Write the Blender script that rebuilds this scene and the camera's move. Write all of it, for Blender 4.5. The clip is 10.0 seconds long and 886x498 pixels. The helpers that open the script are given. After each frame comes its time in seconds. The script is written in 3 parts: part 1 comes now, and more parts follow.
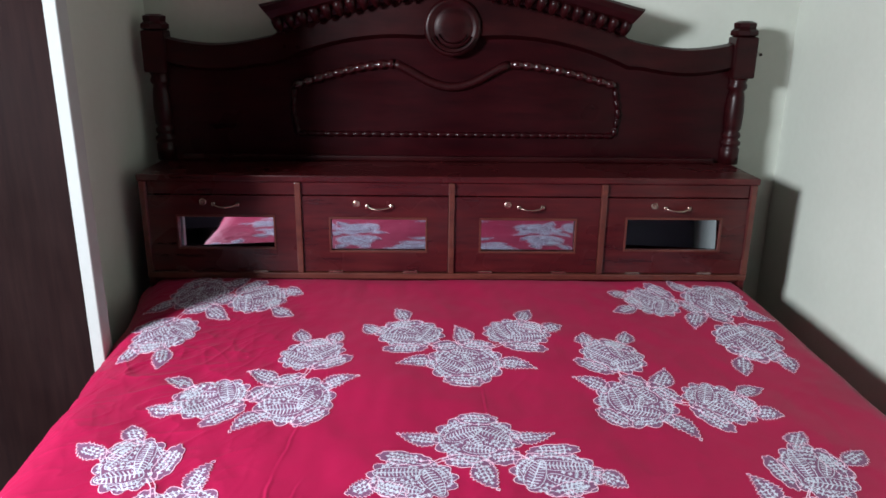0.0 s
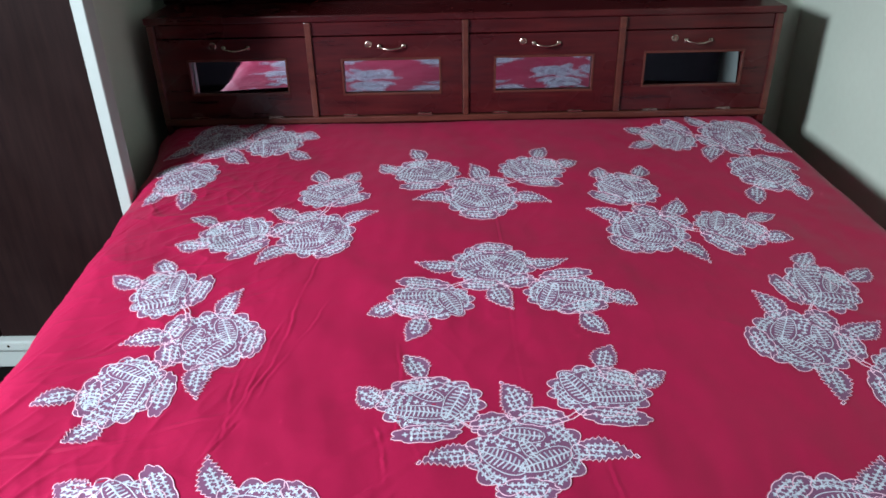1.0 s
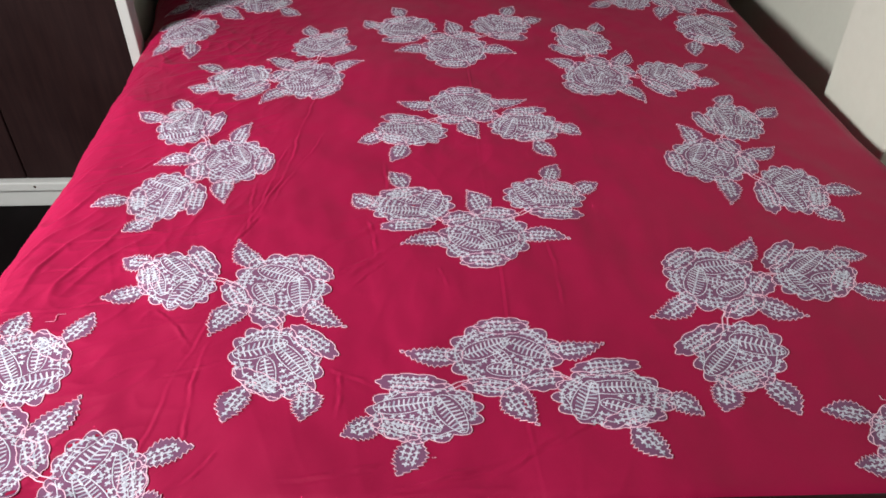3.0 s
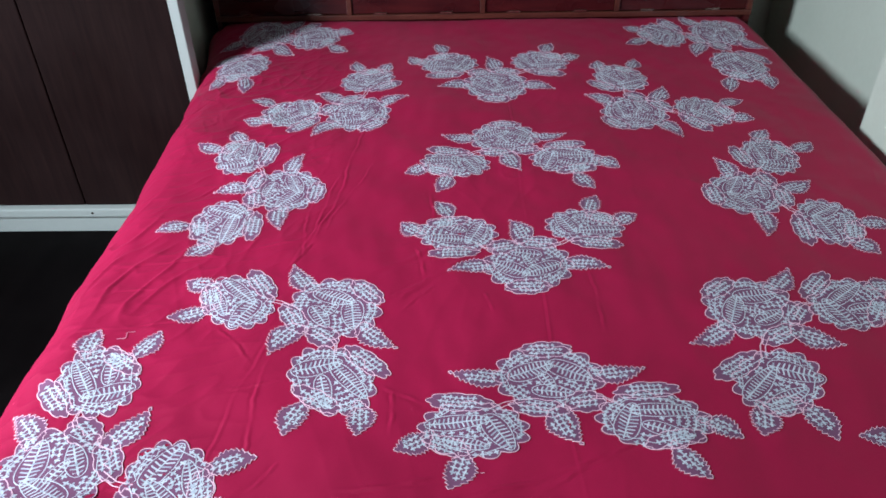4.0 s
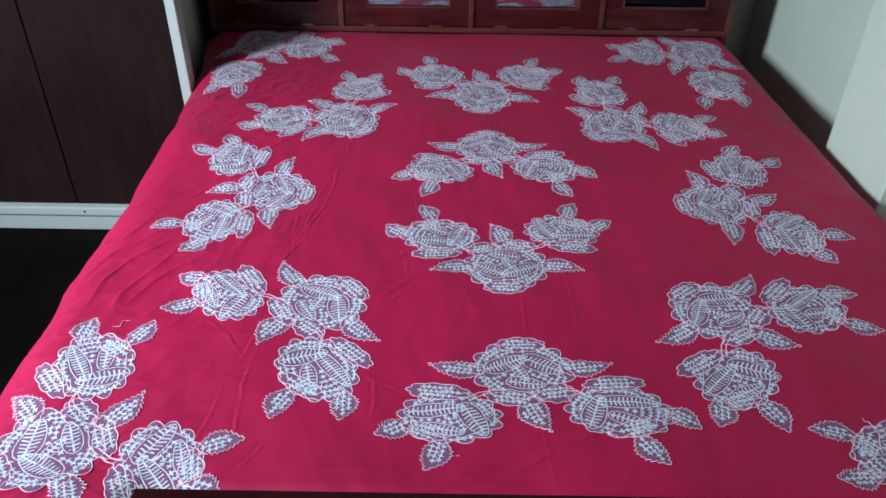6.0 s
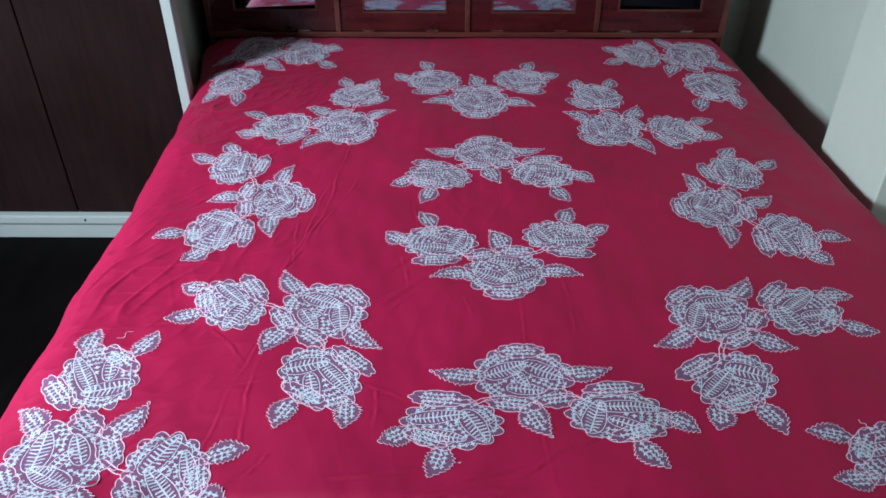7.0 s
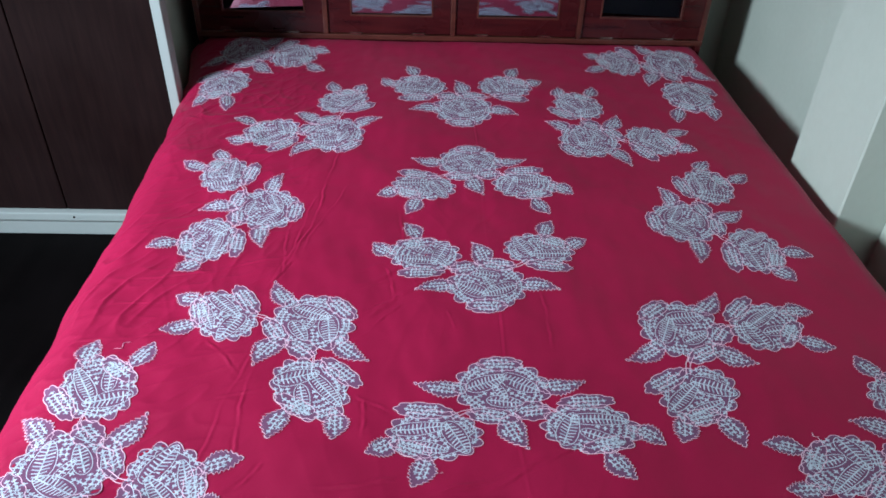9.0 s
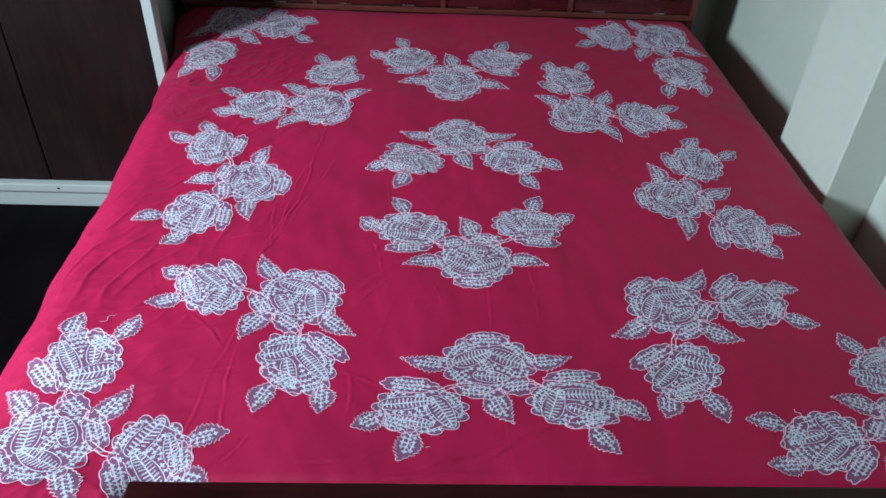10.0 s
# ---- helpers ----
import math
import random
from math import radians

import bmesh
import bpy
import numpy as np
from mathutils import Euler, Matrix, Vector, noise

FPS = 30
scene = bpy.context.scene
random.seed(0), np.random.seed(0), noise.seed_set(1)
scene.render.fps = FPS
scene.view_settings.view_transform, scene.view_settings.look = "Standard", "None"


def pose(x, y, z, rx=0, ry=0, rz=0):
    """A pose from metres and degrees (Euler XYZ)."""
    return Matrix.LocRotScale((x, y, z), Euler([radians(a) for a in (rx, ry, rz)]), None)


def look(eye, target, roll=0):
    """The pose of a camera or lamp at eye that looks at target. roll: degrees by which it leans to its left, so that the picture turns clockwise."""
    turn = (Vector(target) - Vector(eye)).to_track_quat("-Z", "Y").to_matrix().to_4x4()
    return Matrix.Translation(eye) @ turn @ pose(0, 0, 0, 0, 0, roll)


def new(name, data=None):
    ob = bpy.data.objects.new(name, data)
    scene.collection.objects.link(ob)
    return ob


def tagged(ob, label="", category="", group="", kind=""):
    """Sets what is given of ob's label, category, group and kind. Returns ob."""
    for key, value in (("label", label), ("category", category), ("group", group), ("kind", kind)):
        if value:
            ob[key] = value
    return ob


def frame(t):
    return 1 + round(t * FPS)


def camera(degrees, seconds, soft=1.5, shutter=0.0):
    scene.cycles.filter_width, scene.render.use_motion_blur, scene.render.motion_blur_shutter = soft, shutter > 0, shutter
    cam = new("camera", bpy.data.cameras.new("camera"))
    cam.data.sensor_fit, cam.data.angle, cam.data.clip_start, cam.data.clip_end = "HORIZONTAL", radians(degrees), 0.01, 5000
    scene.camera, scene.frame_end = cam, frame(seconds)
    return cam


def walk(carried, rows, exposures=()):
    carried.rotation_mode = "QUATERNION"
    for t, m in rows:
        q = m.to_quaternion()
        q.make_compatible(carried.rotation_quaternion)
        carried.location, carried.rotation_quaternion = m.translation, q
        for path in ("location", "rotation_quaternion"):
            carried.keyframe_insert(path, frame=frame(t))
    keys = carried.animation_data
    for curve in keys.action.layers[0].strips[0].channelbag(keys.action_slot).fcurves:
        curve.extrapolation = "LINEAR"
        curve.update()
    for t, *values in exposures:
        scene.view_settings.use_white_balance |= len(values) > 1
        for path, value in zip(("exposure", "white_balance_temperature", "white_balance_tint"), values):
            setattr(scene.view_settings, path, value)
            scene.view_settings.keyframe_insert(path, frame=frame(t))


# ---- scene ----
cam = camera(62.0, 10.0, soft=1.65)
PATH = [
    (0, (-0.068, -2.14, 1.321), (-0.029, -0.232, 0.724), 0.7),
    (0.5, (-0.063, -2.156, 1.305), (-0.049, -0.314, 0.526), -0.6),
    (1, (-0.059, -2.181, 1.278), (-0.075, -0.419, 0.332), -1.3),
    (1.5, (-0.068, -2.206, 1.263), (-0.09, -0.512, 0.2), -1.2),
    (2, (-0.102, -2.268, 1.282), (-0.096, -0.626, 0.139), -1.5),
    (2.5, (-0.056, -2.378, 1.3), (-0.031, -0.793, 0.08), -0.4),
    (2.7, (-0.055, -2.426, 1.317), (-0.02, -0.853, 0.082), -0.3),
    (3.8, (-0.078, -2.541, 1.37), (-0.065, -0.9, 0.227), -0.6),
    (4, (-0.086, -2.535, 1.372), (-0.13, -0.901, 0.22), -1.3),
    (4.5, (-0.073, -2.541, 1.367), (0.081, -0.912, 0.216), 3.1),
    (5, (-0.057, -2.562, 1.364), (0.266, -0.928, 0.257), 7.6),
    (5.5, (-0.07, -2.576, 1.364), (0.075, -0.913, 0.262), 4.4),
    (5.7, (-0.078, -2.594, 1.374), (-0.086, -0.932, 0.262), 1.0),
    (6.8, (-0.079, -2.613, 1.417), (-0.069, -0.971, 0.274), -0.0),
    (7, (-0.08, -2.609, 1.414), (-0.083, -0.956, 0.288), 0.1),
    (7.5, (-0.081, -2.61, 1.411), (0.006, -0.958, 0.287), 2.8),
    (8, (-0.089, -2.629, 1.438), (-0.076, -1.035, 0.229), 1.3),
    (8.5, (-0.079, -2.622, 1.489), (0.0, -1.034, 0.276), 2.2),
    (9, (-0.085, -2.626, 1.507), (-0.04, -1.002, 0.34), 1.7),
    (9.5, (-0.088, -2.629, 1.504), (-0.032, -1.032, 0.301), 2.3),
    (10, (-0.081, -2.621, 1.505), (-0.007, -1.039, 0.283), 2.8),
]
EXPOSURE = [
    (0.0, 0.18, 6400, 12), (0.5, 0.10, 6250, 6), (1.0, -0.04, 6000, 1), (1.5, -0.30, 6700, 17), (2.0, -0.35, 7500, 19), (2.7, -0.25, 7500, 18),
    (3.8, -0.42, 6000, 3), (5.0, -0.32, 5900, 0), (5.7, -0.36, 5800, -1), (7.0, -0.48, 5700, 0), (10.0, -0.47, 5650, -1),
]
walk(cam, [(t, look(eye, target, roll)) for t, eye, target, roll in PATH], EXPOSURE)

# ---- light ----
world = bpy.data.worlds.new("sky_world")
scene.world = world
world.use_nodes = True
wn = world.node_tree.nodes
sky = wn.new("ShaderNodeTexSky")
sky.sky_type, sky.sun_disc = "NISHITA", False
sky.sun_elevation, sky.sun_rotation = radians(35), radians(250)
wn["Background"].inputs["Strength"].default_value = 0.1
world.node_tree.links.new(sky.outputs[0], wn["Background"].inputs["Color"])

# the window in the left wall: y0, y1, z0, z1
WIN = (-2.75, -2.15, 1.60, 2.18)
lamp_data = bpy.data.lights.new("window_light", "AREA")
lamp_data.shape, lamp_data.size, lamp_data.size_y = "RECTANGLE", 0.52, 0.50
lamp_data.energy, lamp_data.color = 95, (0.90, 0.955, 1.0)
lamp_data.spread = radians(118)
lamp = new("window_light", lamp_data)
lamp.matrix_world = look((-2.31, (WIN[0] + WIN[1]) / 2, (WIN[2] + WIN[3]) / 2), (0.25, -0.35, -0.35))
tagged(lamp, "soft daylight entering through the side window", "daylight", kind="structure")


# ---- materials ----
def material(name, rough=0.5, metal=0.0, coat=0.0, spec=0.5):
    m = bpy.data.materials.new(name)
    m.use_nodes = True
    b = m.node_tree.nodes["Principled BSDF"]
    b.inputs["Roughness"].default_value = rough
    b.inputs["Metallic"].default_value = metal
    b.inputs["Coat Weight"].default_value = coat
    b.inputs["Coat Roughness"].default_value = 0.12
    b.inputs["Specular IOR Level"].default_value = spec
    return m, m.node_tree.nodes, m.node_tree.links, b


def noise_tex(n, l, scale, detail=4.0, stretch=(1, 1, 1), rough=0.55):
    co, mp, t = n.new("ShaderNodeTexCoord"), n.new("ShaderNodeMapping"), n.new("ShaderNodeTexNoise")
    mp.inputs["Scale"].default_value = stretch
    t.inputs["Scale"].default_value, t.inputs["Detail"].default_value, t.inputs["Roughness"].default_value = scale, detail, rough
    l.new(co.outputs["Object"], mp.inputs["Vector"])
    l.new(mp.outputs["Vector"], t.inputs["Vector"])
    return t


def ramp(n, l, source, stops):
    r = n.new("ShaderNodeValToRGB")
    while len(r.color_ramp.elements) < len(stops):
        r.color_ramp.elements.new(0.5)
    for e, (p, c) in zip(r.color_ramp.elements, stops):
        e.position, e.color = p, (*c, 1)
    l.new(source, r.inputs["Fac"])
    return r


def bump(n, l, b, source, strength, distance):
    k = n.new("ShaderNodeBump")
    k.inputs["Strength"].default_value, k.inputs["Distance"].default_value = strength, distance
    l.new(source, k.inputs["Height"])
    l.new(k.outputs["Normal"], b.inputs["Normal"])


def mixed(n, l, a, b_, fac):
    x = n.new("ShaderNodeMix")
    x.data_type, x.blend_type = "RGBA", "MULTIPLY"
    x.inputs["Factor"].default_value = fac
    l.new(a, x.inputs[6])
    l.new(b_, x.inputs[7])
    return x.outputs[2]


def wall_paint(name, base):
    m, n, l, b = material(name, 0.6)
    big = noise_tex(n, l, 1.3, 3)
    fine = noise_tex(n, l, 45, 4)
    lo = tuple(v * 0.9 for v in base)
    c1 = ramp(n, l, big.outputs["Fac"], [(0.3, lo), (0.7, base)])
    c2 = ramp(n, l, fine.outputs["Fac"], [(0.3, (0.97, 0.97, 0.965)), (0.65, (1, 1, 1))])
    l.new(mixed(n, l, c1.outputs[0], c2.outputs[0], 1.0), b.inputs["Base Color"])
    bump(n, l, b, fine.outputs["Fac"], 0.03, 0.002)
    return m


def wood(name, dark, light, rough, coat, stretch, spec=0.4):
    m, n, l, b = material(name, rough, coat=coat, spec=spec)
    grain = noise_tex(n, l, 14, 8, stretch, 0.65)
    blot = noise_tex(n, l, 3.2, 3)
    c1 = ramp(n, l, grain.outputs["Fac"], [(0.32, dark), (0.68, light)])
    c2 = ramp(n, l, blot.outputs["Fac"], [(0.3, (0.72, 0.7, 0.7)), (0.7, (1, 1, 1))])
    l.new(mixed(n, l, c1.outputs[0], c2.outputs[0], 1.0), b.inputs["Base Color"])
    r = ramp(n, l, blot.outputs["Fac"], [(0.25, (rough * 0.8,) * 3), (0.75, (rough * 1.35,) * 3)])
    l.new(r.outputs[0], b.inputs["Roughness"])
    bump(n, l, b, grain.outputs["Fac"], 0.08, 0.002)
    return m


def cloth_material(name, base, weave, rough, sheen, spec=0.22, crumple=0.0):
    m, n, l, b = material(name, rough, spec=spec)
    b.inputs["Sheen Weight"].default_value = sheen
    b.inputs["Sheen Roughness"].default_value = 0.35
    blot = noise_tex(n, l, 5, 4)
    lo = tuple(v * 0.86 for v in base)
    c1 = ramp(n, l, blot.outputs["Fac"], [(0.3, lo), (0.7, base)])
    thread = noise_tex(n, l, weave, 2, (1, 2.5, 1))
    c2 = ramp(n, l, thread.outputs["Fac"], [(0.3, (0.9, 0.9, 0.9)), (0.7, (1, 1, 1))])
    l.new(mixed(n, l, c1.outputs[0], c2.outputs[0], 1.0), b.inputs["Base Color"])
    bump(n, l, b, thread.outputs["Fac"], 0.12, 0.001)
    if crumple:  # shallow creases from folding, stronger in some places than in others
        first = b.inputs["Normal"].links[0].from_node
        fold = noise_tex(n, l, 6, 2, (1.0, 0.5, 1))
        fold.noise_type = "RIDGED_MULTIFRACTAL"
        fold.inputs["Distortion"].default_value = 0.6
        place = ramp(n, l, noise_tex(n, l, 2.2, 2).outputs["Fac"], [(0.45, (0.1,) * 3), (0.7, (1, 1, 1))])
        soft_fold = ramp(n, l, fold.outputs["Fac"], [(0.35, (0, 0, 0)), (1.0, (1, 1, 1))])
        k = n.new("ShaderNodeBump")
        k.inputs["Strength"].default_value, k.inputs["Distance"].default_value = 0.35 * crumple, 0.006
        l.new(mixed(n, l, soft_fold.outputs[0], place.outputs[0], 1.0), k.inputs["Height"])
        l.new(k.outputs["Normal"], first.inputs["Normal"])
    return m


WHITE = wall_paint("white_wall_paint", (0.575, 0.61, 0.54))
# unseen ceiling, its tone picked for the light it bounces
CEIL = wall_paint("ceiling_bounce_paint", (0.70, 0.69, 0.66))
TRIM = wall_paint("white_gloss_trim", (0.42, 0.45, 0.44))
# the unlit room end is put into this dark colour, for the mirrors
GLOOM = wall_paint("unlit_room_wall", (0.10, 0.09, 0.13))
# unseen walls; this beige only sets how much fill they throw back
PLAIN = wall_paint("beige_bounce_wall", (0.36, 0.34, 0.30))
# near-black base colour takes in the deep shade round the bed
FLOOR = wood("shade_toned_floor", (0.002, 0.0014, 0.0016), (0.0042, 0.003, 0.0033), 0.6, 0.0, (1, 0.1, 1), 0.04)
PANEL = wood("dark_brown_door_wood", (0.0125, 0.0062, 0.0066), (0.020, 0.0098, 0.0095), 0.55, 0.0, (6, 6, 0.4), 0.06)
HEAD = wood("dark_mahogany_lacquer", (0.012, 0.0011, 0.0020), (0.029, 0.0034, 0.0042), 0.33, 0.03, (0.5, 3, 3), 0.2)
# HEAD made a little darker, for the sunk panel, low and side ropes
HEAD_DARKER = wood("darker_mahogany_lacquer", (0.011, 0.0008, 0.0018), (0.026, 0.0020, 0.0036), 0.3, 0.03, (0.5, 3, 3), 0.14)
CARVED = wood("polished_mahogany_carving", (0.015, 0.0018, 0.0025), (0.038, 0.005, 0.006), 0.18, 0.2, (3, 3, 3), 0.4)
CAB = wood("red_mahogany_lacquer", (0.030, 0.0030, 0.0044), (0.074, 0.0080, 0.0090), 0.26, 0.15, (0.4, 4, 4))
CABEDGE = wood("worn_mahogany_edge", (0.060, 0.014, 0.011), (0.12, 0.032, 0.022), 0.3, 0.3, (0.6, 4, 4))
RED = cloth_material("crimson_satin_cotton", (0.36, 0.005, 0.054), 420, 0.60, 0.05, 0.22, 1.6)
GROUND = cloth_material("mauve_printed_ground", (0.21, 0.08, 0.165), 500, 0.6, 0.1)
THREAD = cloth_material("white_embroidery_thread", (0.69, 0.72, 0.82), 700, 0.55, 0.2)
_n, _l = THREAD.node_tree.nodes, THREAD.node_tree.links  # some stitches are thinner and greyer than others
_geo = _n.new("ShaderNodeNewGeometry")
_each = ramp(_n, _l, _geo.outputs["Random Per Island"], [(0.0, (0.62, 0.64, 0.70)), (0.55, (1, 1, 1))])
_base = _n["Principled BSDF"].inputs["Base Color"]
_l.new(mixed(_n, _l, _base.links[0].from_socket, _each.outputs[0], 1.0), _base)
CORD = cloth_material("pale_pink_cord", (0.90, 0.58, 0.72), 700, 0.55, 0.2)
TICKING = cloth_material("mattress_ticking", (0.5, 0.45, 0.4), 300, 0.7, 0.1)
BRASS, _n, _l, _b = material("aged_brass", 0.25, 1.0)
_b.inputs["Base Color"].default_value = (0.75, 0.52, 0.36, 1)
_t = noise_tex(_n, _l, 60, 3)
_l.new(ramp(_n, _l, _t.outputs["Fac"], [(0.3, (0.26, 0.18, 0.15)), (0.7, (0.52, 0.42, 0.36))]).outputs[0], _b.inputs["Base Color"])
MIRROR, _n, _l, _b = material("mirror_glass", 0.03, 1.0)
_t = noise_tex(_n, _l, 9, 3)
_l.new(ramp(_n, _l, _t.outputs["Fac"], [(0.3, (0.46, 0.49, 0.58)), (0.7, (0.54, 0.58, 0.66))]).outputs[0], _b.inputs["Base Color"])
GLASS, _n, _l, _b = material("window_glass", 0.02)
_b.inputs["Transmission Weight"].default_value = 1.0


# ---- mesh helpers ----
def empty(name, label, category, at=(0, 0, 0), kind="", group=""):
    e = new(name)
    e.location = at
    e.empty_display_size = 0.1
    return tagged(e, label, category, group, kind)


def link_mesh(name, bm, mat, parent=None, label="", smooth=False):
    me = bpy.data.meshes.new(name)
    bmesh.ops.recalc_face_normals(bm, faces=bm.faces)
    bm.to_mesh(me)
    bm.free()
    me.materials.append(mat)
    if smooth:
        for p in me.polygons:
            p.use_smooth = True
    ob = new(name, me)
    if parent:
        ob.parent = parent
        if not parent.parent:
            ob.matrix_parent_inverse = Matrix.Translation(-parent.matrix_basis.translation)
    if label:
        ob["label"] = label
    return ob


def part(name, bm, mat, parent, label="", smooth=False):
    return link_mesh(name, bm, mat, parent, label, smooth)


def box(x0, x1, y0, y1, z0, z1, bevel=0.0, segments=2, bm=None):
    own = bmesh.new()
    bmesh.ops.create_cube(own, size=1)
    for v in own.verts:
        v.co = Vector((x0 + (v.co.x + 0.5) * (x1 - x0), y0 + (v.co.y + 0.5) * (y1 - y0), z0 + (v.co.z + 0.5) * (z1 - z0)))
    if bevel:
        bmesh.ops.bevel(own, geom=own.edges[:], offset=bevel, segments=segments, affect="EDGES", profile=0.6)
    if bm is None:
        return own
    tmp = bpy.data.meshes.new("tmp")
    own.to_mesh(tmp)
    own.free()
    bm.from_mesh(tmp)
    bpy.data.meshes.remove(tmp)
    return bm


def lathe(profile, at, steps=24, axis="z"):
    """A turned solid from (radius, height) pairs."""
    bm = bmesh.new()
    rings = []
    for r, h in profile:
        ring = []
        for k in range(steps):
            a = 2 * math.pi * k / steps
            p = Vector((r * math.cos(a), r * math.sin(a), h))
            if axis == "y":
                p = Vector((p.x, -p.z, p.y))
            ring.append(bm.verts.new(p + Vector(at)))
        rings.append(ring)
    for a, b in zip(rings, rings[1:]):
        for k in range(steps):
            bm.faces.new((a[k], a[(k + 1) % steps], b[(k + 1) % steps], b[k]))
    bm.faces.new(rings[0][::-1])
    bm.faces.new(rings[-1])
    return bm


def slab(outline, y0, y1):
    """A board in the x-z plane cut to an outline."""
    bm = bmesh.new()
    front = [bm.verts.new((x, y0, z)) for x, z in outline]
    back = [bm.verts.new((x, y1, z)) for x, z in outline]
    bm.faces.new(front)
    bm.faces.new(back[::-1])
    for k in range(len(outline)):
        j = (k + 1) % len(outline)
        bm.faces.new((front[k], back[k], back[j], front[j]))
    return bm


def pierced(x0, x1, z0, z1, a0, a1, b0, b1, y0, y1):
    """An upright board with a rectangular opening."""
    bm = bmesh.new()
    rings = [[bm.verts.new((x, y, z)) for x, z in ((p, r), (q, r), (q, s), (p, s))] for y in (y0, y1) for p, q, r, s in ((x0, x1, z0, z1), (a0, a1, b0, b1))]
    fo, fi, bo, bi = rings
    for k in range(4):
        j = (k + 1) % 4
        bm.faces.new((fo[k], fo[j], fi[j], fi[k]))
        bm.faces.new((bo[k], bi[k], bi[j], bo[j]))
        bm.faces.new((fo[k], bo[k], bo[j], fo[j]))
        bm.faces.new((fi[k], fi[j], bi[j], bi[k]))
    bmesh.ops.bevel(bm, geom=[e for e in bm.edges if all(v.co.y == y0 for v in e.verts) and all(v in fo for v in e.verts)], offset=0.002, segments=2, affect="EDGES")
    return bm


def sweep_band(points, section, bm=None):
    """Carries a section of (outward, y) pairs along a path in the x-z plane; outward is to the path's left."""
    bm = bm or bmesh.new()
    rings = []
    for i, (x, z) in enumerate(points):
        a, b = points[max(i - 1, 0)], points[min(i + 1, len(points) - 1)]
        d = Vector((b[0] - a[0], b[1] - a[1])).normalized()
        nx, nz = -d.y, d.x
        rings.append([bm.verts.new((x + nx * o, y, z + nz * o)) for o, y in section])
    for r, s in zip(rings, rings[1:]):
        for k in range(len(section)):
            j = (k + 1) % len(section)
            bm.faces.new((r[k], r[j], s[j], s[k]))
    bm.faces.new(rings[0])
    bm.faces.new(rings[-1][::-1])
    return bm


def rope(points, radius, y, pitch=0.03, step=0.003):
    """A twisted rope moulding along a path in the x-z plane."""
    bm = bmesh.new()
    dense, run = [], 0.0
    for a, b in zip(points, points[1:]):
        length = math.dist(a, b)
        for k in range(max(1, int(length / step))):
            f = k / max(1, int(length / step))
            dense.append((a[0] + (b[0] - a[0]) * f, a[1] + (b[1] - a[1]) * f, run + length * f))
        run += length
    rings, n = [], 10
    for i, (x, z, s) in enumerate(dense):
        a, b = dense[max(i - 1, 0)], dense[min(i + 1, len(dense) - 1)]
        d = Vector((b[0] - a[0], b[1] - a[1])).normalized()
        ring = []
        for k in range(n):
            t = 2 * math.pi * k / n
            r = radius * (0.58 + 0.46 * abs(math.sin(math.pi * s / pitch + 0.5 * math.sin(t))) ** 0.7)
            o, yy = r * math.cos(t), r * math.sin(t)
            ring.append(bm.verts.new((x - d.y * o, y - yy, z + d.x * o)))
        rings.append(ring)
    for r, s in zip(rings, rings[1:]):
        for k in range(n):
            bm.faces.new((r[k], r[(k + 1) % n], s[(k + 1) % n], s[k]))
    bm.faces.new(rings[0])
    bm.faces.new(rings[-1][::-1])
    return bm


def setting(name, bm, mat, label, category):
    return tagged(link_mesh(name, bm, mat), label, category, kind="structure")


# ---- the room ----
BACK, RIGHT, LEFT, ALCOVE, FRONT, TOP = 0.36, 1.13, -2.35, -0.985, -4.3, 2.75
setting("floor", box(LEFT - 0.2, RIGHT + 0.2, FRONT - 0.2, BACK + 0.2, -0.12, 0), FLOOR, "dark floor with the shade round the bed in its colour", "floor")
setting("ceiling", box(LEFT - 0.2, RIGHT + 0.2, FRONT - 0.2, BACK + 0.2, TOP, TOP + 0.12), CEIL, "unseen plain white ceiling, toned for bounce light", "ceiling")
setting("wall_back", box(ALCOVE - 0.2, RIGHT + 0.2, BACK, BACK + 0.2, 0, TOP), WHITE, "off-white painted wall behind the headboard", "wall")
setting("wall_right", box(RIGHT, RIGHT + 0.2, FRONT - 0.2, BACK, 0, TOP), WHITE, "pale greenish-white painted wall beside the bed", "wall")
setting("wall_recess", box(1.072, RIGHT, FRONT, -1.09, 0, TOP), WHITE, "pale greenish-white painted wall past the pillar", "wall")
setting("wall_pillar", box(0.945, RIGHT + 0.001, -1.088, -0.79, 0, TOP, 0.004, 1), WHITE, "shallow painted pillar projecting from the wall", "pillar")
setting("wall_alcove", box(ALCOVE - 0.2, ALCOVE, -0.415, BACK, 0, TOP), WHITE, "off-white painted alcove wall beside the headboard", "wall")
setting("wall_wardrobe", box(LEFT - 0.2, ALCOVE - 0.2, -0.415, -0.22, 0, TOP), PLAIN, "unseen plain wall behind the dark panel, toned for bounce light", "wall")
setting("wall_front", box(LEFT - 0.2, RIGHT + 0.2, FRONT - 0.2, FRONT, 0, TOP), GLOOM, "added wall closing the room, toned dark for its gloom", "wall")
y0, y1, z0, z1 = WIN
bm = box(LEFT - 0.2, LEFT, FRONT, y0, 0, TOP)
box(LEFT - 0.2, LEFT, y1, -0.415, 0, TOP, bm=bm)
box(LEFT - 0.2, LEFT, y0, y1, 0, z0, bm=bm)
box(LEFT - 0.2, LEFT, y0, y1, z1, TOP, bm=bm)
setting("wall_left", bm, PLAIN, "unseen wall with the window opening, toned for bounce light", "wall")
window = tagged(new("window_1"), "plain white-framed side window letting in daylight", "window", kind="structure")
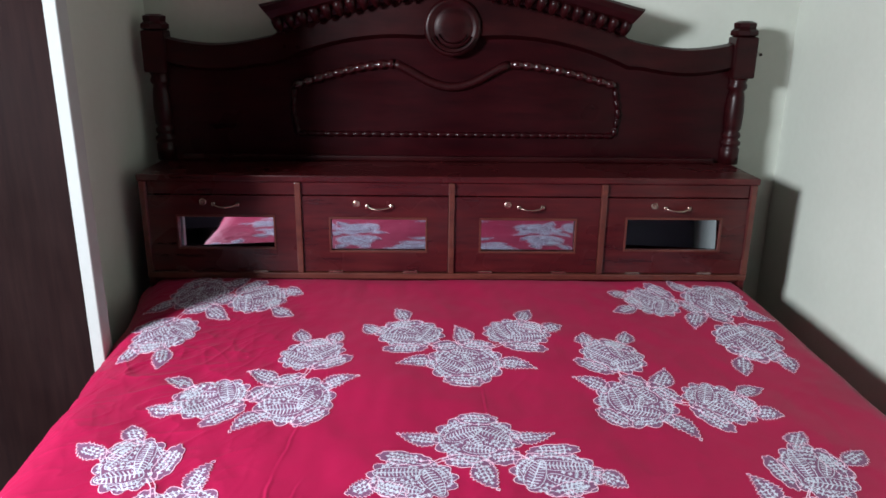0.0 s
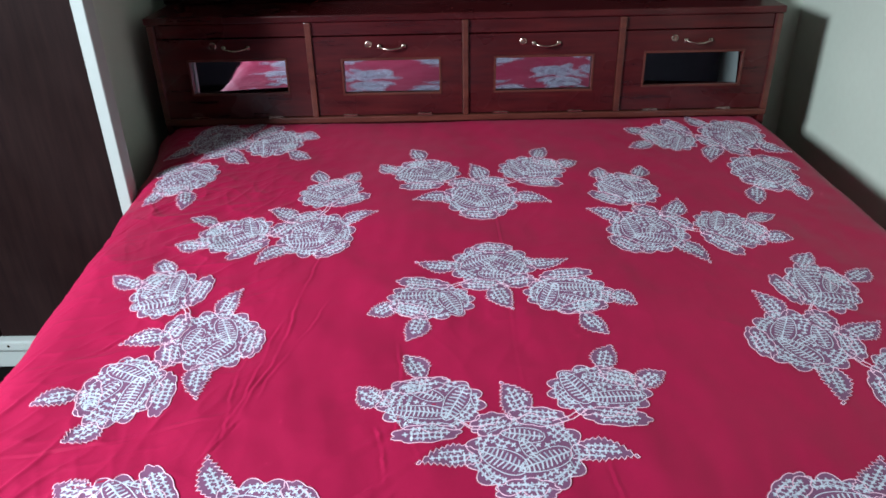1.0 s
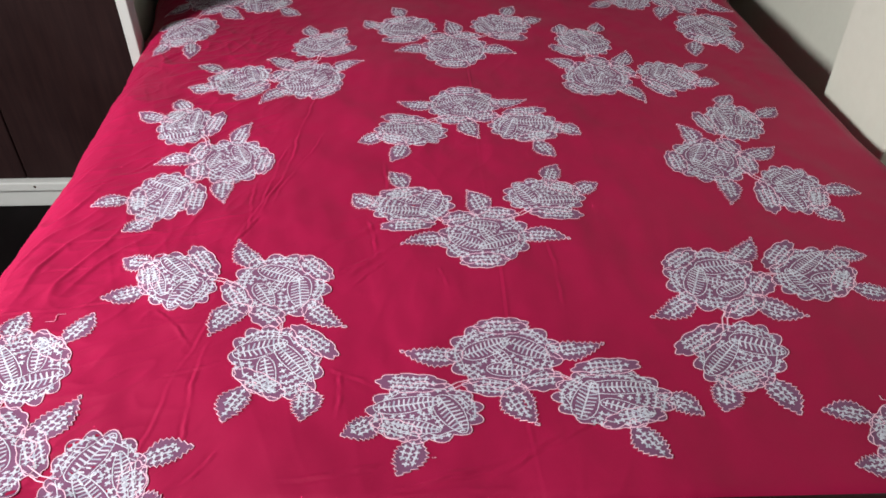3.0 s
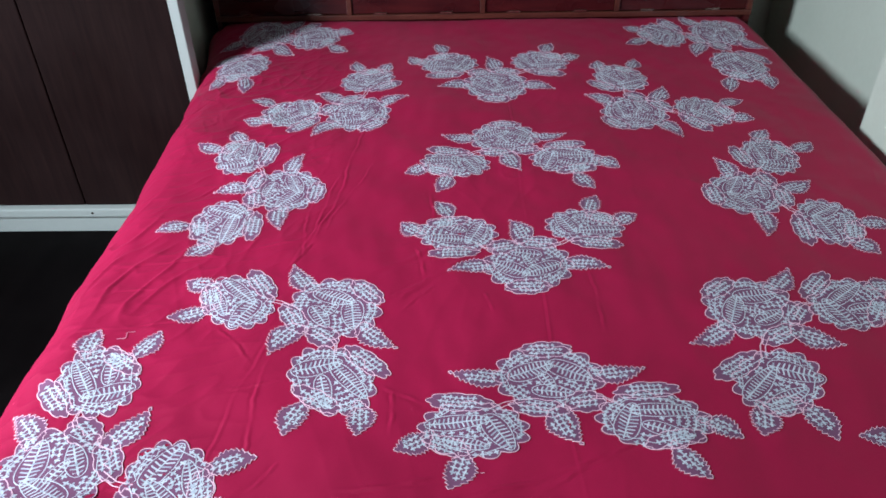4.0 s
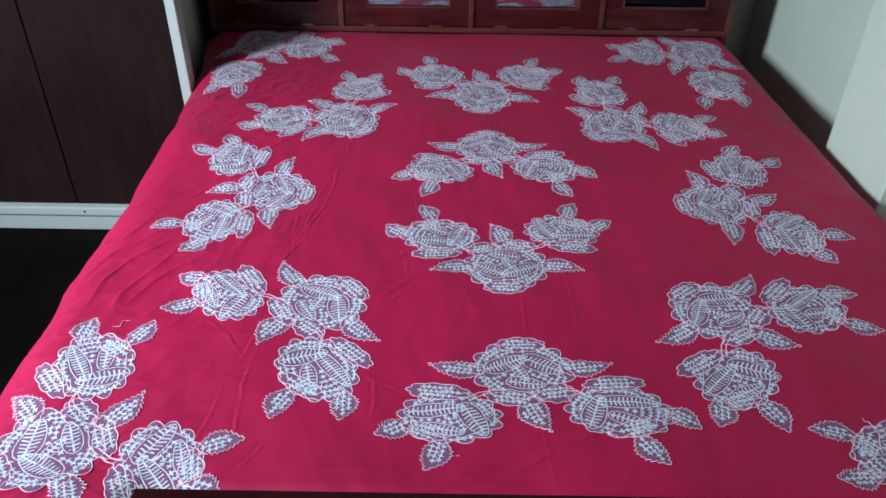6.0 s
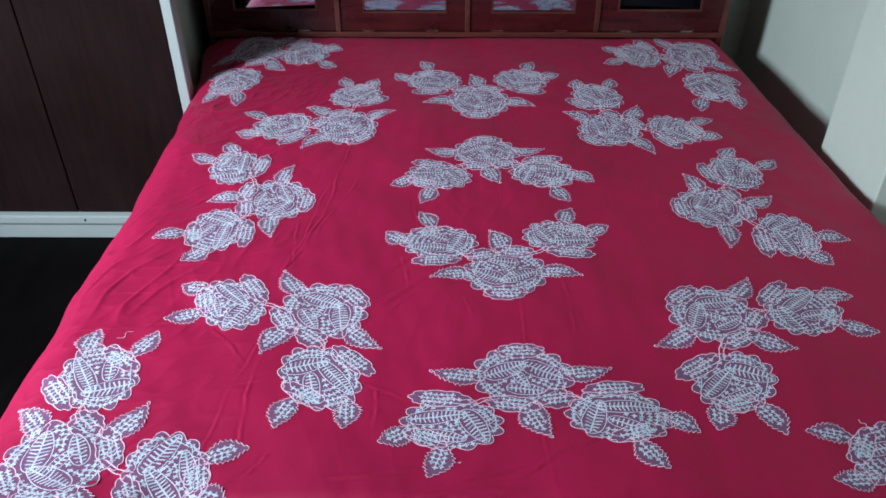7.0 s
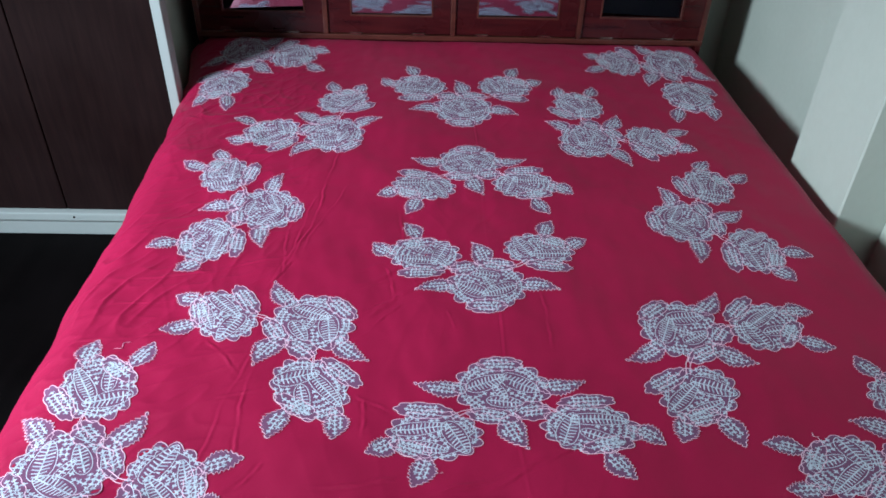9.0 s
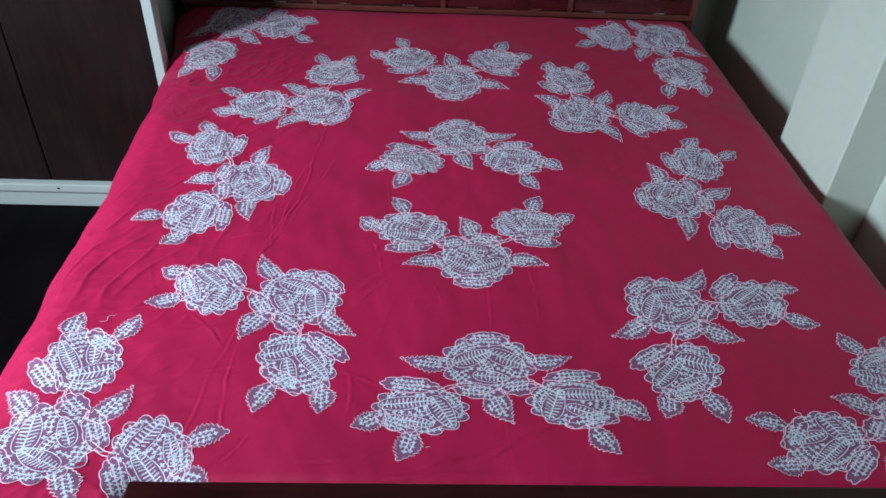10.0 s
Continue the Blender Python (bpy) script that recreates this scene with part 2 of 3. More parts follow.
bm = box(LEFT - 0.14, LEFT - 0.09, y0, y0 + 0.05, z0, z1)
box(LEFT - 0.14, LEFT - 0.09, y1 - 0.05, y1, z0, z1, bm=bm)
box(LEFT - 0.14, LEFT - 0.09, y0 + 0.05, y1 - 0.05, z0, z0 + 0.05, bm=bm)
box(LEFT - 0.14, LEFT - 0.09, y0 + 0.05, y1 - 0.05, z1 - 0.05, z1, bm=bm)
part("window_frame", bm, TRIM, window)
pane = part("pane", box(LEFT - 0.118, LEFT - 0.112, y0 + 0.05, y1 - 0.05, z0 + 0.05, z1 - 0.05), GLASS, window)
pane.visible_shadow = False

# ---- dark door panels in a white frame, beside the bed ----
PF, PX = -0.465, -0.868
ward = empty("wardrobe_front", "tall dark-brown wardrobe doors in a white-painted frame", "wardrobe", (-1.5, PF, 0))
part("frame_post", box(PX - 0.03, PX, PF, PF + 0.05, 0.0, TOP - 0.004, 0.002, 1), TRIM, ward, "narrow white-painted end post")
part("plinth", box(LEFT + 0.002, PX - 0.03, PF - 0.004, PF + 0.05, 0.0, 0.062, 0.002, 1), TRIM, ward, "white-painted bottom rail")
part("plinth_cap", box(LEFT + 0.002, PX - 0.03, PF - 0.016, PF + 0.05, 0.062, 0.095, 0.006, 2), TRIM, ward, "rounded white top edge of the bottom rail")
for a, b in ((LEFT + 0.002, -1.836), (-1.832, -1.332), (-1.328, PX - 0.031)):
    part("door", box(a, b, PF + 0.008, PF + 0.048, 0.097, TOP - 0.006, 0.002, 1), PANEL, ward)
part("screw", lathe([(0.0045, 0), (0.004, 0.0015), (0.001, 0.002)], (-1.303, PF - 0.0155, 0.080), 10, "y"), BRASS, ward, "small dark screw head")

# ---- cabinet at the head of the bed ----
CX0, CX1, CZ0, CZ1, CD = -0.922, 0.914, 0.50, 0.876, 0.30
cab = empty("headboard_cabinet", "red-brown lacquered cabinet with four mirrored flap doors", "cabinet", (0, 0.15, 0))
part("top_board", box(CX0 - 0.006, CX1 + 0.006, -0.004, CD, CZ1 - 0.02, CZ1, 0.004, 2), CAB, cab)
part("back_board", box(CX0 + 0.02, CX1 - 0.02, CD - 0.02, CD - 0.002, 0.0, CZ1 - 0.021), CAB, cab)
part("base_board", box(CX0 + 0.02, CX1 - 0.02, 0.012, CD - 0.021, 0.545, 0.563), CAB, cab)
part("side_board", box(CX0, CX0 + 0.019, 0.001, CD - 0.001, 0.0, CZ1 - 0.021, 0.002, 1), CAB, cab)
part("side_board", box(CX1 - 0.019, CX1, 0.001, CD - 0.001, 0.0, CZ1 - 0.021, 0.002, 1), CAB, cab)
part("upper_rail", box(CX0 + 0.02, CX1 - 0.02, 0.006, 0.03, 0.815, CZ1 - 0.021, 0.002, 1), CAB, cab)
part("lower_rail", box(CX0, CX1, -0.006, 0.011, 0.556, 0.574, 0.003, 2), CABEDGE, cab, "lighter worn lower edge strip")
for x in (CX0 + 0.009, -0.457, 0.0, 0.457, CX1 - 0.009):
    part("divider", box(x - 0.009, x + 0.009, -0.005, 0.2 if abs(x) < 0.6 else 0.0005, 0.574, CZ1 - 0.021, 0.003, 2), CABEDGE, cab, "lighter worn upright strip")
for k in range(4):
    a = (CX0 + 0.019, -0.447, 0.010, 0.467)[k]
    b = (-0.467, -0.010, 0.447, CX1 - 0.019)[k]
    m0 = (-0.820, -0.364, 0.089, 0.531)[k]
    m1 = m0 + 0.288
    mz0, mz1 = (0.650, 0.749) if k in (0, 3) else (0.642, 0.744)
    z0, z1 = 0.577, 0.812
    door = part("door", pierced(a, b, z0, z1, m0, m1, mz0, mz1, 0.004, 0.022), CAB, cab)
    pane = box(m0 + 0.0015, m1 - 0.0015, 0.016, 0.020, mz0 + 0.001, mz1 - 0.001)
    mid = Matrix.Translation(((m0 + m1) / 2, 0.018, (mz0 + mz1) / 2))
    back = Matrix.Translation((0, (0.012, 0, 0, 0.028)[k], 0))
    bmesh.ops.transform(pane, matrix=back @ mid @ Matrix.Rotation(radians((5.4, 0.1, -0.1, -8.0)[k]), 4, "Z") @ Matrix.Rotation(radians((-3.0, -1.9, -1.9, -9.0)[k]), 4, "X") @ mid.inverted(), verts=pane.verts)
    part("mirror", pane, MIRROR, door, "small rectangular mirror pane")
    bead = box(m0 - 0.004, m1 + 0.004, 0.001, 0.012, mz0 - 0.004, mz0 + 0.002, 0.001, 1)
    box(m0 - 0.004, m1 + 0.004, 0.001, 0.012, mz1 - 0.002, mz1 + 0.004, 0.001, 1, bm=bead)
    box(m0 - 0.004, m0 + 0.002, 0.001, 0.012, mz0 + 0.002, mz1 - 0.002, 0.001, 1, bm=bead)
    box(m1 - 0.002, m1 + 0.004, 0.001, 0.012, mz0 + 0.002, mz1 - 0.002, 0.001, 1, bm=bead)
    part("glazing_bead", bead, CABEDGE, door, "thin worn bead round the mirror")
    hx, hz = m0 + 0.148, 0.783 if k else 0.787
    bow = bmesh.new()
    rings = []
    for i in range(17):
        f = i / 16
        x = hx - 0.036 + 0.072 * f
        zz = hz - 0.006 * math.sin(math.pi * f)
        yy = -0.004 - 0.014 * math.sin(math.pi * f) ** 0.6
        r = 0.0024 + 0.0009 * math.sin(math.pi * f)
        rings.append([bow.verts.new((x, yy + r * math.cos(2 * math.pi * j / 8), zz + r * math.sin(2 * math.pi * j / 8))) for j in range(8)])
    for r, s in zip(rings, rings[1:]):
        for j in range(8):
            bow.faces.new((r[j], r[(j + 1) % 8], s[(j + 1) % 8], s[j]))
    for s in (-1, 1):
        box(hx + s * 0.036 - 0.006, hx + s * 0.036 + 0.006, -0.005, 0.004, hz - 0.0065, hz + 0.0065, 0.002, 1, bm=bow)
    part("handle", bow, BRASS, door, "small bowed brass handle", True)
    part("lock", lathe([(0.0105, 0), (0.0105, 0.003), (0.0085, 0.004), (0.0075, 0.0012), (0.004, 0.001), (0.003, 0.004), (0.001, 0.0042)], (hx - 0.068, 0.0045, hz + 0.006), 20, "y"), BRASS, door, "round brass keyhole lock")
    for s in (0.22, 0.74):
        x = a + (b - a) * s
        part("hinge", box(x - 0.022, x + 0.022, -0.001, 0.006, 0.573, 0.580, 0.001, 1), BRASS, door, "thin brass hinge leaf")

# ---- carved headboard ----
HY = 0.25
head = empty("headboard", "dark mahogany carved headboard with arched crest and turned posts", "headboard", (0, HY, CZ1))


def crest(x):
    """Height of the headboard's top edge."""
    a = abs(x)
    if a < 0.56:
        return 1.44 - 0.58 * a * a
    f = (0.93 - a) / 0.37
    return 1.234 + 0.03 * (abs(2 * f - 1.05) ** 2) if f < 0.55 else 1.2343 + 0.026 * ((f - 0.55) / 0.45) ** 1.6


def arch_low(x):
    """Lower edge of the top frame rail."""
    a = abs(x)
    return crest(x) - (0.175 if a < 0.1 else 0.175 - 0.095 * min(1, (a - 0.1) / 0.5))


xs = [-0.925 + 1.85 * k / 120 for k in range(121)]
part("back_panel", slab([(x, crest(x) - 0.012) for x in xs] + [(0.925, CZ1 + 0.001), (-0.925, CZ1 + 0.001)], HY, HY + 0.03), HEAD_DARKER, head, "sunk panel, darker than the rails")
rail = bmesh.new()
front = [(rail.verts.new((x, HY - 0.022, crest(x))), rail.verts.new((x, HY - 0.026, arch_low(x) + 0.012)), rail.verts.new((x, HY - 0.004, arch_low(x))), rail.verts.new((x, HY + 0.034, arch_low(x) + 0.002)), rail.verts.new((x, HY + 0.034, crest(x))), rail.verts.new((x, HY + 0.006, crest(x) + 0.006))) for x in xs]
for p, q in zip(front, front[1:]):
    for k in range(6):
        rail.faces.new((p[k], p[(k + 1) % 6], q[(k + 1) % 6], q[k]))
rail.faces.new(front[0])
rail.faces.new(front[-1][::-1])
part("top_rail", rail, HEAD, head, smooth=False)
cxs = [-0.575 + 1.15 * k / 80 for k in range(81)]


def corn(x):
    return 1.325 + 0.11 * math.cos(x / 0.575 * math.pi / 2) ** 1.2


pts = [(x, corn(x)) for x in cxs]
cornice = sweep_band(pts, [(-0.055, HY - 0.024), (-0.05, HY - 0.045), (-0.03, HY - 0.05), (-0.012, HY - 0.085), (0.006, HY - 0.095), (0.022, HY - 0.098), (0.03, HY - 0.085), (0.03, HY + 0.03), (-0.055, HY + 0.03)])
for v in cornice.verts:
    v.co.x -= math.copysign(0.65, v.co.x) * max(0.0, 1.36 - v.co.z) * max(0.0, min(1.0, (abs(v.co.x) - 0.52) / 0.05))
part("cornice", cornice, HEAD, head, "projecting arched crown moulding")
for k in range(30):
    x = -0.535 + 1.07 * k / 29
    if abs(x) < 0.1:
        continue
    z = corn(x)
    tilt = math.atan2(corn(x + 0.01) - corn(x - 0.01), 0.02)
    bm = lathe([(0.004, -0.030), (0.011, -0.020), (0.0165, -0.004), (0.017, 0.010), (0.012, 0.022)], (0, 0, 0), 10)
    bmesh.ops.transform(bm, matrix=Matrix.Translation((x + 0.033 * math.sin(tilt), HY - 0.058, z - 0.033 * math.cos(tilt))) @ Matrix.Rotation(-tilt, 4, "Y") @ Matrix.Rotation(0.5, 4, "X"), verts=bm.verts)
    part("carved_lobe", bm, HEAD, head, smooth=True)
part("medallion", lathe([(0.088, -0.004), (0.088, 0.008), (0.08, 0.014), (0.07, 0.014), (0.064, 0.010), (0.056, 0.010), (0.05, 0.013), (0.03, 0.015), (0.004, 0.016)], (0.002, HY - 0.024, 1.295), 40, "y"), HEAD, head, "round carved medallion", True)
for k in range(3):
    r = 0.075 - 0.014 * k
    arcp = [(0.002 + r * math.cos(a), 1.295 + r * math.sin(a)) for a in [math.radians(205 + 130 * j / 20) for j in range(21)]]
    part("medallion_groove", sweep_band(arcp, [(-0.004, HY - 0.032), (0, HY - 0.046), (0.004, HY - 0.032)]), HEAD, head)
low = [(-0.49, 0.962), (0.53, 0.962)]
part("rope_moulding", rope(low, 0.010, HY - 0.002), HEAD_DARKER, head, "twisted rope carving", True)
left = [(-0.49, 0.962), (-0.502, 1.03), (-0.498, 1.112)]
right = [(0.53, 0.962), (0.54, 1.03), (0.522, 1.122)]
part("rope_moulding", rope(left, 0.010, HY - 0.002), HEAD_DARKER, head, "twisted rope carving", True)
part("rope_moulding", rope(right, 0.010, HY - 0.002), HEAD_DARKER, head, "twisted rope carving", True)
up_l = [(-0.498 + 0.32 * f, 1.112 + 0.072 * math.sin(f * 1.45)) for f in [k / 20 for k in range(21)]]
up_r = [(0.522 - 0.34 * f, 1.122 + 0.064 * math.sin(f * 1.45)) for f in [k / 20 for k in range(21)]]
part("rope_moulding", rope(up_l, 0.015, HY - 0.006, 0.034), CARVED, head, "twisted rope carving", True)
part("rope_moulding", rope(up_r, 0.015, HY - 0.006, 0.034), CARVED, head, "twisted rope carving", True)
swag = [(-0.178 + 0.36 * f, 1.183 - 0.07 * math.sin(math.pi * f) ** 1.3) for f in [k / 24 for k in range(25)]]
part("swag_moulding", sweep_band(swag, [(-0.014, HY - 0.001), (-0.012, HY - 0.012), (0, HY - 0.02), (0.012, HY - 0.012), (0.014, HY - 0.001)]), HEAD, head, "smooth curved moulding under the medallion", True)
part("foot_moulding", box(-0.86, 0.86, HY - 0.02, HY - 0.0005, CZ1 + 0.001, CZ1 + 0.018, 0.005, 2), HEAD, head)
POST = [(0.030, 0.001), (0.030, 0.05), (0.024, 0.056), (0.031, 0.064), (0.031, 0.072), (0.022, 0.08), (0.028, 0.09), (0.028, 0.098), (0.022, 0.106), (0.027, 0.116), (0.029, 0.17), (0.026, 0.215), (0.022, 0.235), (0.029, 0.243), (0.029, 0.253), (0.024, 0.262), (0.03, 0.275)]
for x in (-0.915, 0.915):
    post = part("post", lathe([(r, h) for r, h in POST], (x, HY - 0.005, CZ1), 24), HEAD, head, "turned and block-topped post", True)
    part("post_block", box(x - 0.035, x + 0.035, HY - 0.042, HY + 0.03, CZ1 + 0.275, CZ1 + 0.40, 0.006, 2), HEAD, post)
    part("post_cap", lathe([(0.034, 0), (0.044, 0.006), (0.044, 0.018), (0.034, 0.026), (0.036, 0.032), (0.036, 0.042), (0.02, 0.048)], (x, HY - 0.006, CZ1 + 0.40), 8), HEAD, post, "faceted post cap")

# ---- bed frame and mattress ----
FOOT = -1.985
bed = empty("bed_frame", "dark wooden bed frame with a beaded footboard", "bed", (0, -1.0, 0))
part("side_rail", box(-0.80, -0.77, FOOT + 0.001, -0.001, 0.16, 0.34, 0.004, 2), HEAD, bed)
part("side_rail", box(0.84, 0.87, FOOT + 0.001, -0.001, 0.16, 0.34, 0.004, 2), HEAD, bed)
part("slat_base", box(-0.769, 0.839, FOOT + 0.01, -0.005, 0.27, 0.30), HEAD, bed)
part("footboard", box(-0.80, 0.93, FOOT - 0.022, FOOT - 0.002, 0.10, 0.515, 0.004, 2), HEAD, bed)
part("foot_rail", box(-0.487, 0.95, FOOT - 0.030, FOOT + 0.006, 0.557, 0.578, 0.005, 3), HEAD, bed, "rounded dark top rail of the footboard")
part("rail_support", box(-0.485, 0.93, FOOT - 0.018, FOOT - 0.003, 0.516, 0.556), HEAD, bed)
part("lower_rail", box(-0.79, 0.94, FOOT - 0.048, FOOT - 0.023, 0.30, 0.36, 0.006, 2), HEAD, bed)
for x in (-0.77, 0.90):
    for y in (FOOT - 0.02, -0.06):
        part("leg", lathe([(0.03, 0), (0.035, 0.03), (0.03, 0.08), (0.035, 0.16)], (x if x < 0 else 0.855 if y > -1 else x, y, 0), 16), HEAD, bed, "", True)
mattress = tagged(link_mesh("mattress", box(-0.765, 0.83, FOOT + 0.03, -0.012, 0.302, 0.528, 0.05, 4), TICKING, smooth=True), "thick mattress hidden under the crimson bedspread", "mattress")

# ---- bedspread ----
TOPZ = 0.548
CREASES = [  # from, to, height, half width
    (-0.30, -0.62, -0.335, -1.02, 0.0028, 0.0045), (-0.335, -1.02, -0.37, -1.32, 0.0042, 0.0055), (-0.29, -1.02, -0.355, -1.30, 0.0022, 0.0045),
    (-0.355, -1.10, -0.40, -1.40, 0.0035, 0.005), (-0.40, -1.62, -0.455, -1.95, 0.0022, 0.005), (-0.42, -1.68, -0.49, -1.60, 0.003, 0.005),
    (0.045, -0.40, 0.075, -1.95, 0.0018, 0.004), (-0.24, -1.44, -0.06, -1.30, 0.003, 0.014), (-0.20, -1.52, -0.05, -1.38, 0.0025, 0.012),
    (-0.74, -1.44, -0.42, -1.34, 0.003, 0.006), (-0.70, -1.50, -0.47, -1.46, 0.0025, 0.005), (-0.74, -1.62, -0.52, -1.56, 0.0025, 0.005),
    (-0.72, -1.24, -0.60, -1.10, 0.003, 0.006), (-0.12, -1.95, 0.10, -1.87, 0.004, 0.007), (-0.20, -1.965, 0.02, -1.94, 0.004, 0.008), (0.02, -1.93, 0.17, -1.83, 0.003, 0.006),
    (-0.80, -0.72, -0.64, -0.46, 0.003, 0.007), (-0.74, -0.60, -0.60, -0.48, 0.003, 0.005), (-0.62, -0.52, -0.52, -0.44, 0.0025, 0.004), (0.30, -0.52, 0.52, -0.80, 0.0015, 0.012), (-0.15, -1.15, -0.13, -1.40, 0.002, 0.005),
    (0.15, -1.42, 0.16, -1.60, 0.0018, 0.005),
    (-0.40, -1.195, -0.391, -1.371, 0.003, 0.005), (-0.396, -1.687, -0.393, -1.854, 0.0035, 0.005), (-0.44, -1.74, -0.375, -1.719, 0.003, 0.005), (-0.167, -1.369, -0.147, -1.465, 0.003, 0.005),
    (-0.147, -1.465, -0.20, -1.51, 0.003, 0.006), (-0.188, -1.747, -0.187, -1.819, 0.003, 0.005), (-0.20, -1.735, -0.14, -1.765, 0.0025, 0.005), (-0.34, -1.88, -0.37, -1.925, 0.003, 0.005),
    (-0.25, -1.925, -0.13, -1.905, 0.0035, 0.006), (-0.41, -1.431, -0.375, -1.347, 0.003, 0.005), (-0.187, -1.551, -0.137, -1.492, 0.0025, 0.005), (-0.129, -1.352, -0.105, -1.42, 0.0025, 0.005), (-0.04, -1.51, -0.028, -1.56, 0.002, 0.004),
]


def ridge(x, y):
    h = 0.0
    for x0, y0, x1, y1, amp, wide in CREASES:
        dx, dy = x1 - x0, y1 - y0
        f = ((x - x0) * dx + (y - y0) * dy) / (dx * dx + dy * dy)
        if -0.1 < f < 1.1:
            wide_here = wide * 0.5
            wob = min(1.0, math.hypot(dx, dy) / 0.3) * 0.006 * math.sin(5 * f + x0 * 40) + min(1.0, math.hypot(dx, dy) / 0.5) * 0.003 * math.sin(17 * f + y0 * 9) + 0.0006 * math.sin(43 * f + x0 * 20)
            d = ((x - x0) * dy - (y - y0) * dx) / math.hypot(dx, dy) + wob
            if abs(d) < 4 * wide_here:
                fade = max(0.0, min(1.0, min(f + 0.1, 1.1 - f) * 6))
                h += 0.60 * amp * (0.62 + 0.38 * math.sin(11 * f + 50 * y0)) * fade * (math.exp(-(d / wide_here) ** 2) - 0.6 * math.exp(-((d - 1.6 * wide_here) / wide_here) ** 2))
    return h


def crinkle(u, v, ax, ay, seed):
    """Short sharp wrinkles that run along (ax, ay), here and there."""
    n = noise.noise(((u * ax + v * ay) * 6.5, (v * ax - u * ay) * 21, seed))
    return max(0.0, 1 - 3.2 * abs(n)) ** 2 * max(0.0, noise.noise((u * 3.1 + seed, v * 3.1, seed)))


def roll(d, r, flare):
    """How far out and how far down the cloth lies, d past the start of a rounded edge."""
    if d <= 0:
        return d, 0.0
    if d < r * 1.45:
        return r * math.sin(d / r), r * (1 - math.cos(d / r))
    s = d - r * 1.45
    return r * math.sin(1.45) + s * flare, r * (1 - math.cos(1.45)) + s * 0.985


def drape(u, v):
    """The bedspread's place for a point of the flat cloth."""
    rl, rr, rf = 0.12, 0.055, 0.03
    xl = -0.822 - 0.145 * math.exp(v / 0.65) + rl
    xr = 0.915 - rr
    over = 1 / (1 + math.exp((u + 0.50) / 0.008))
    yf = FOOT + 0.012 + rf - 0.105 * over
    z, x, y = TOPZ, u, v
    dx = dy = 0.0
    wave = 0.012 * math.sin(v * 13 + 1) + 0.008 * math.sin(v * 29)
    if u < xl:
        o, dx = roll(xl - u, rl, 0.14)
        x = xl - o - wave * min(1, dx * 5)
    elif u > xr:
        o, dx = roll(u - xr, rr, 0.04)
        x = xr + o + 0.5 * wave * min(1, dx * 5)
    if v < yf:
        o, dy = roll(yf - v, rf, 0.05 * over)
        y = yf - o - 0.01 * math.sin(u * 21) * min(1, dy * 4) * over
    z -= max(dx, dy) + 0.25 * min(dx, dy)
    flat = max(0.0, 1 - (dx + dy) * 6)
    z += over * 0.014 * max(0.0, min(1.0, (FOOT + 0.06 - v) / 0.06)) * flat
    z += (ridge(u, v) + 0.0050 * noise.noise((u * 3, v * 3, 0)) + 0.0042 * noise.noise((u * 9 + v * 3, v * 5, 3)) + 0.0013 * noise.noise((u * 26, v * 18, 5))) * (0.35 + 0.65 * flat)
    side = max(0.0, min(1.0, (-0.30 - u) / 0.25))
    z += (0.35 + 1.5 * side) * max(0.25, min(1.0, (-0.15 - v) * 2)) * (0.0042 * crinkle(u, v, 0.32, 0.95, 21) + 0.0036 * crinkle(u, v, 0.86, 0.5, 33) + 0.0022 * crinkle(u, v, -0.4, 0.91, 47))
    z += (0.3 + 1.2 * side) * 0.0034 * (1 - 2 * abs(noise.noise((u * 8 + v * 2, v * 10 - u * 5, 8)))) ** 3 * max(0.0, 0.25 + noise.noise((u * 2.3, v * 2.3, 11)))
    z += side * 0.0014 * (1 - 2 * abs(noise.noise((u * 17 - v * 4, v * 21 - u * 9, 18)))) ** 3
    z += 0.006 * math.exp(-((u + 0.70) / 0.12) ** 2) * flat
    if v > -0.05:
        z -= 0.5 * (v + 0.05) ** 2
    return Vector((x, y, z))


U0, U1, V0, V1 = -1.16, 1.14, -2.30, 0.02
NU, NV = 840, 840
verts = [drape(U0 + (U1 - U0) * i / NU, V0 + (V1 - V0) * j / NV) for j in range(NV + 1) for i in range(NU + 1)]
faces = [(j * (NU + 1) + i, j * (NU + 1) + i + 1, (j + 1) * (NU + 1) + i + 1, (j + 1) * (NU + 1) + i) for j in range(NV) for i in range(NU)]
me = bpy.data.meshes.new("bedspread")
me.from_pydata(verts, [], faces)
me.materials.append(RED)
for p in me.polygons:
    p.use_smooth = True


def lifted(u, v, off):
    """A point of the cloth, raised off it."""
    a, b = (u - U0) / (U1 - U0) * NU, (v - V0) / (V1 - V0) * NV
    i, j = max(0, min(NU - 1, int(a))), max(0, min(NV - 1, int(b)))
    a, b = a - i, b - j
    p, q = verts[j * (NU + 1) + i], verts[j * (NU + 1) + i + 1]
    r, t = verts[(j + 1) * (NU + 1) + i], verts[(j + 1) * (NU + 1) + i + 1]
    n = ((q - p) + (t - r)).cross((r - p) + (t - q))
    return p * (1 - a) * (1 - b) + q * a * (1 - b) + r * (1 - a) * b + t * a * b + n.normalized() * off


spread = tagged(new("bedspread", me), "crimson bedspread with white embroidered rose sprays, slightly creased", "bedspread")

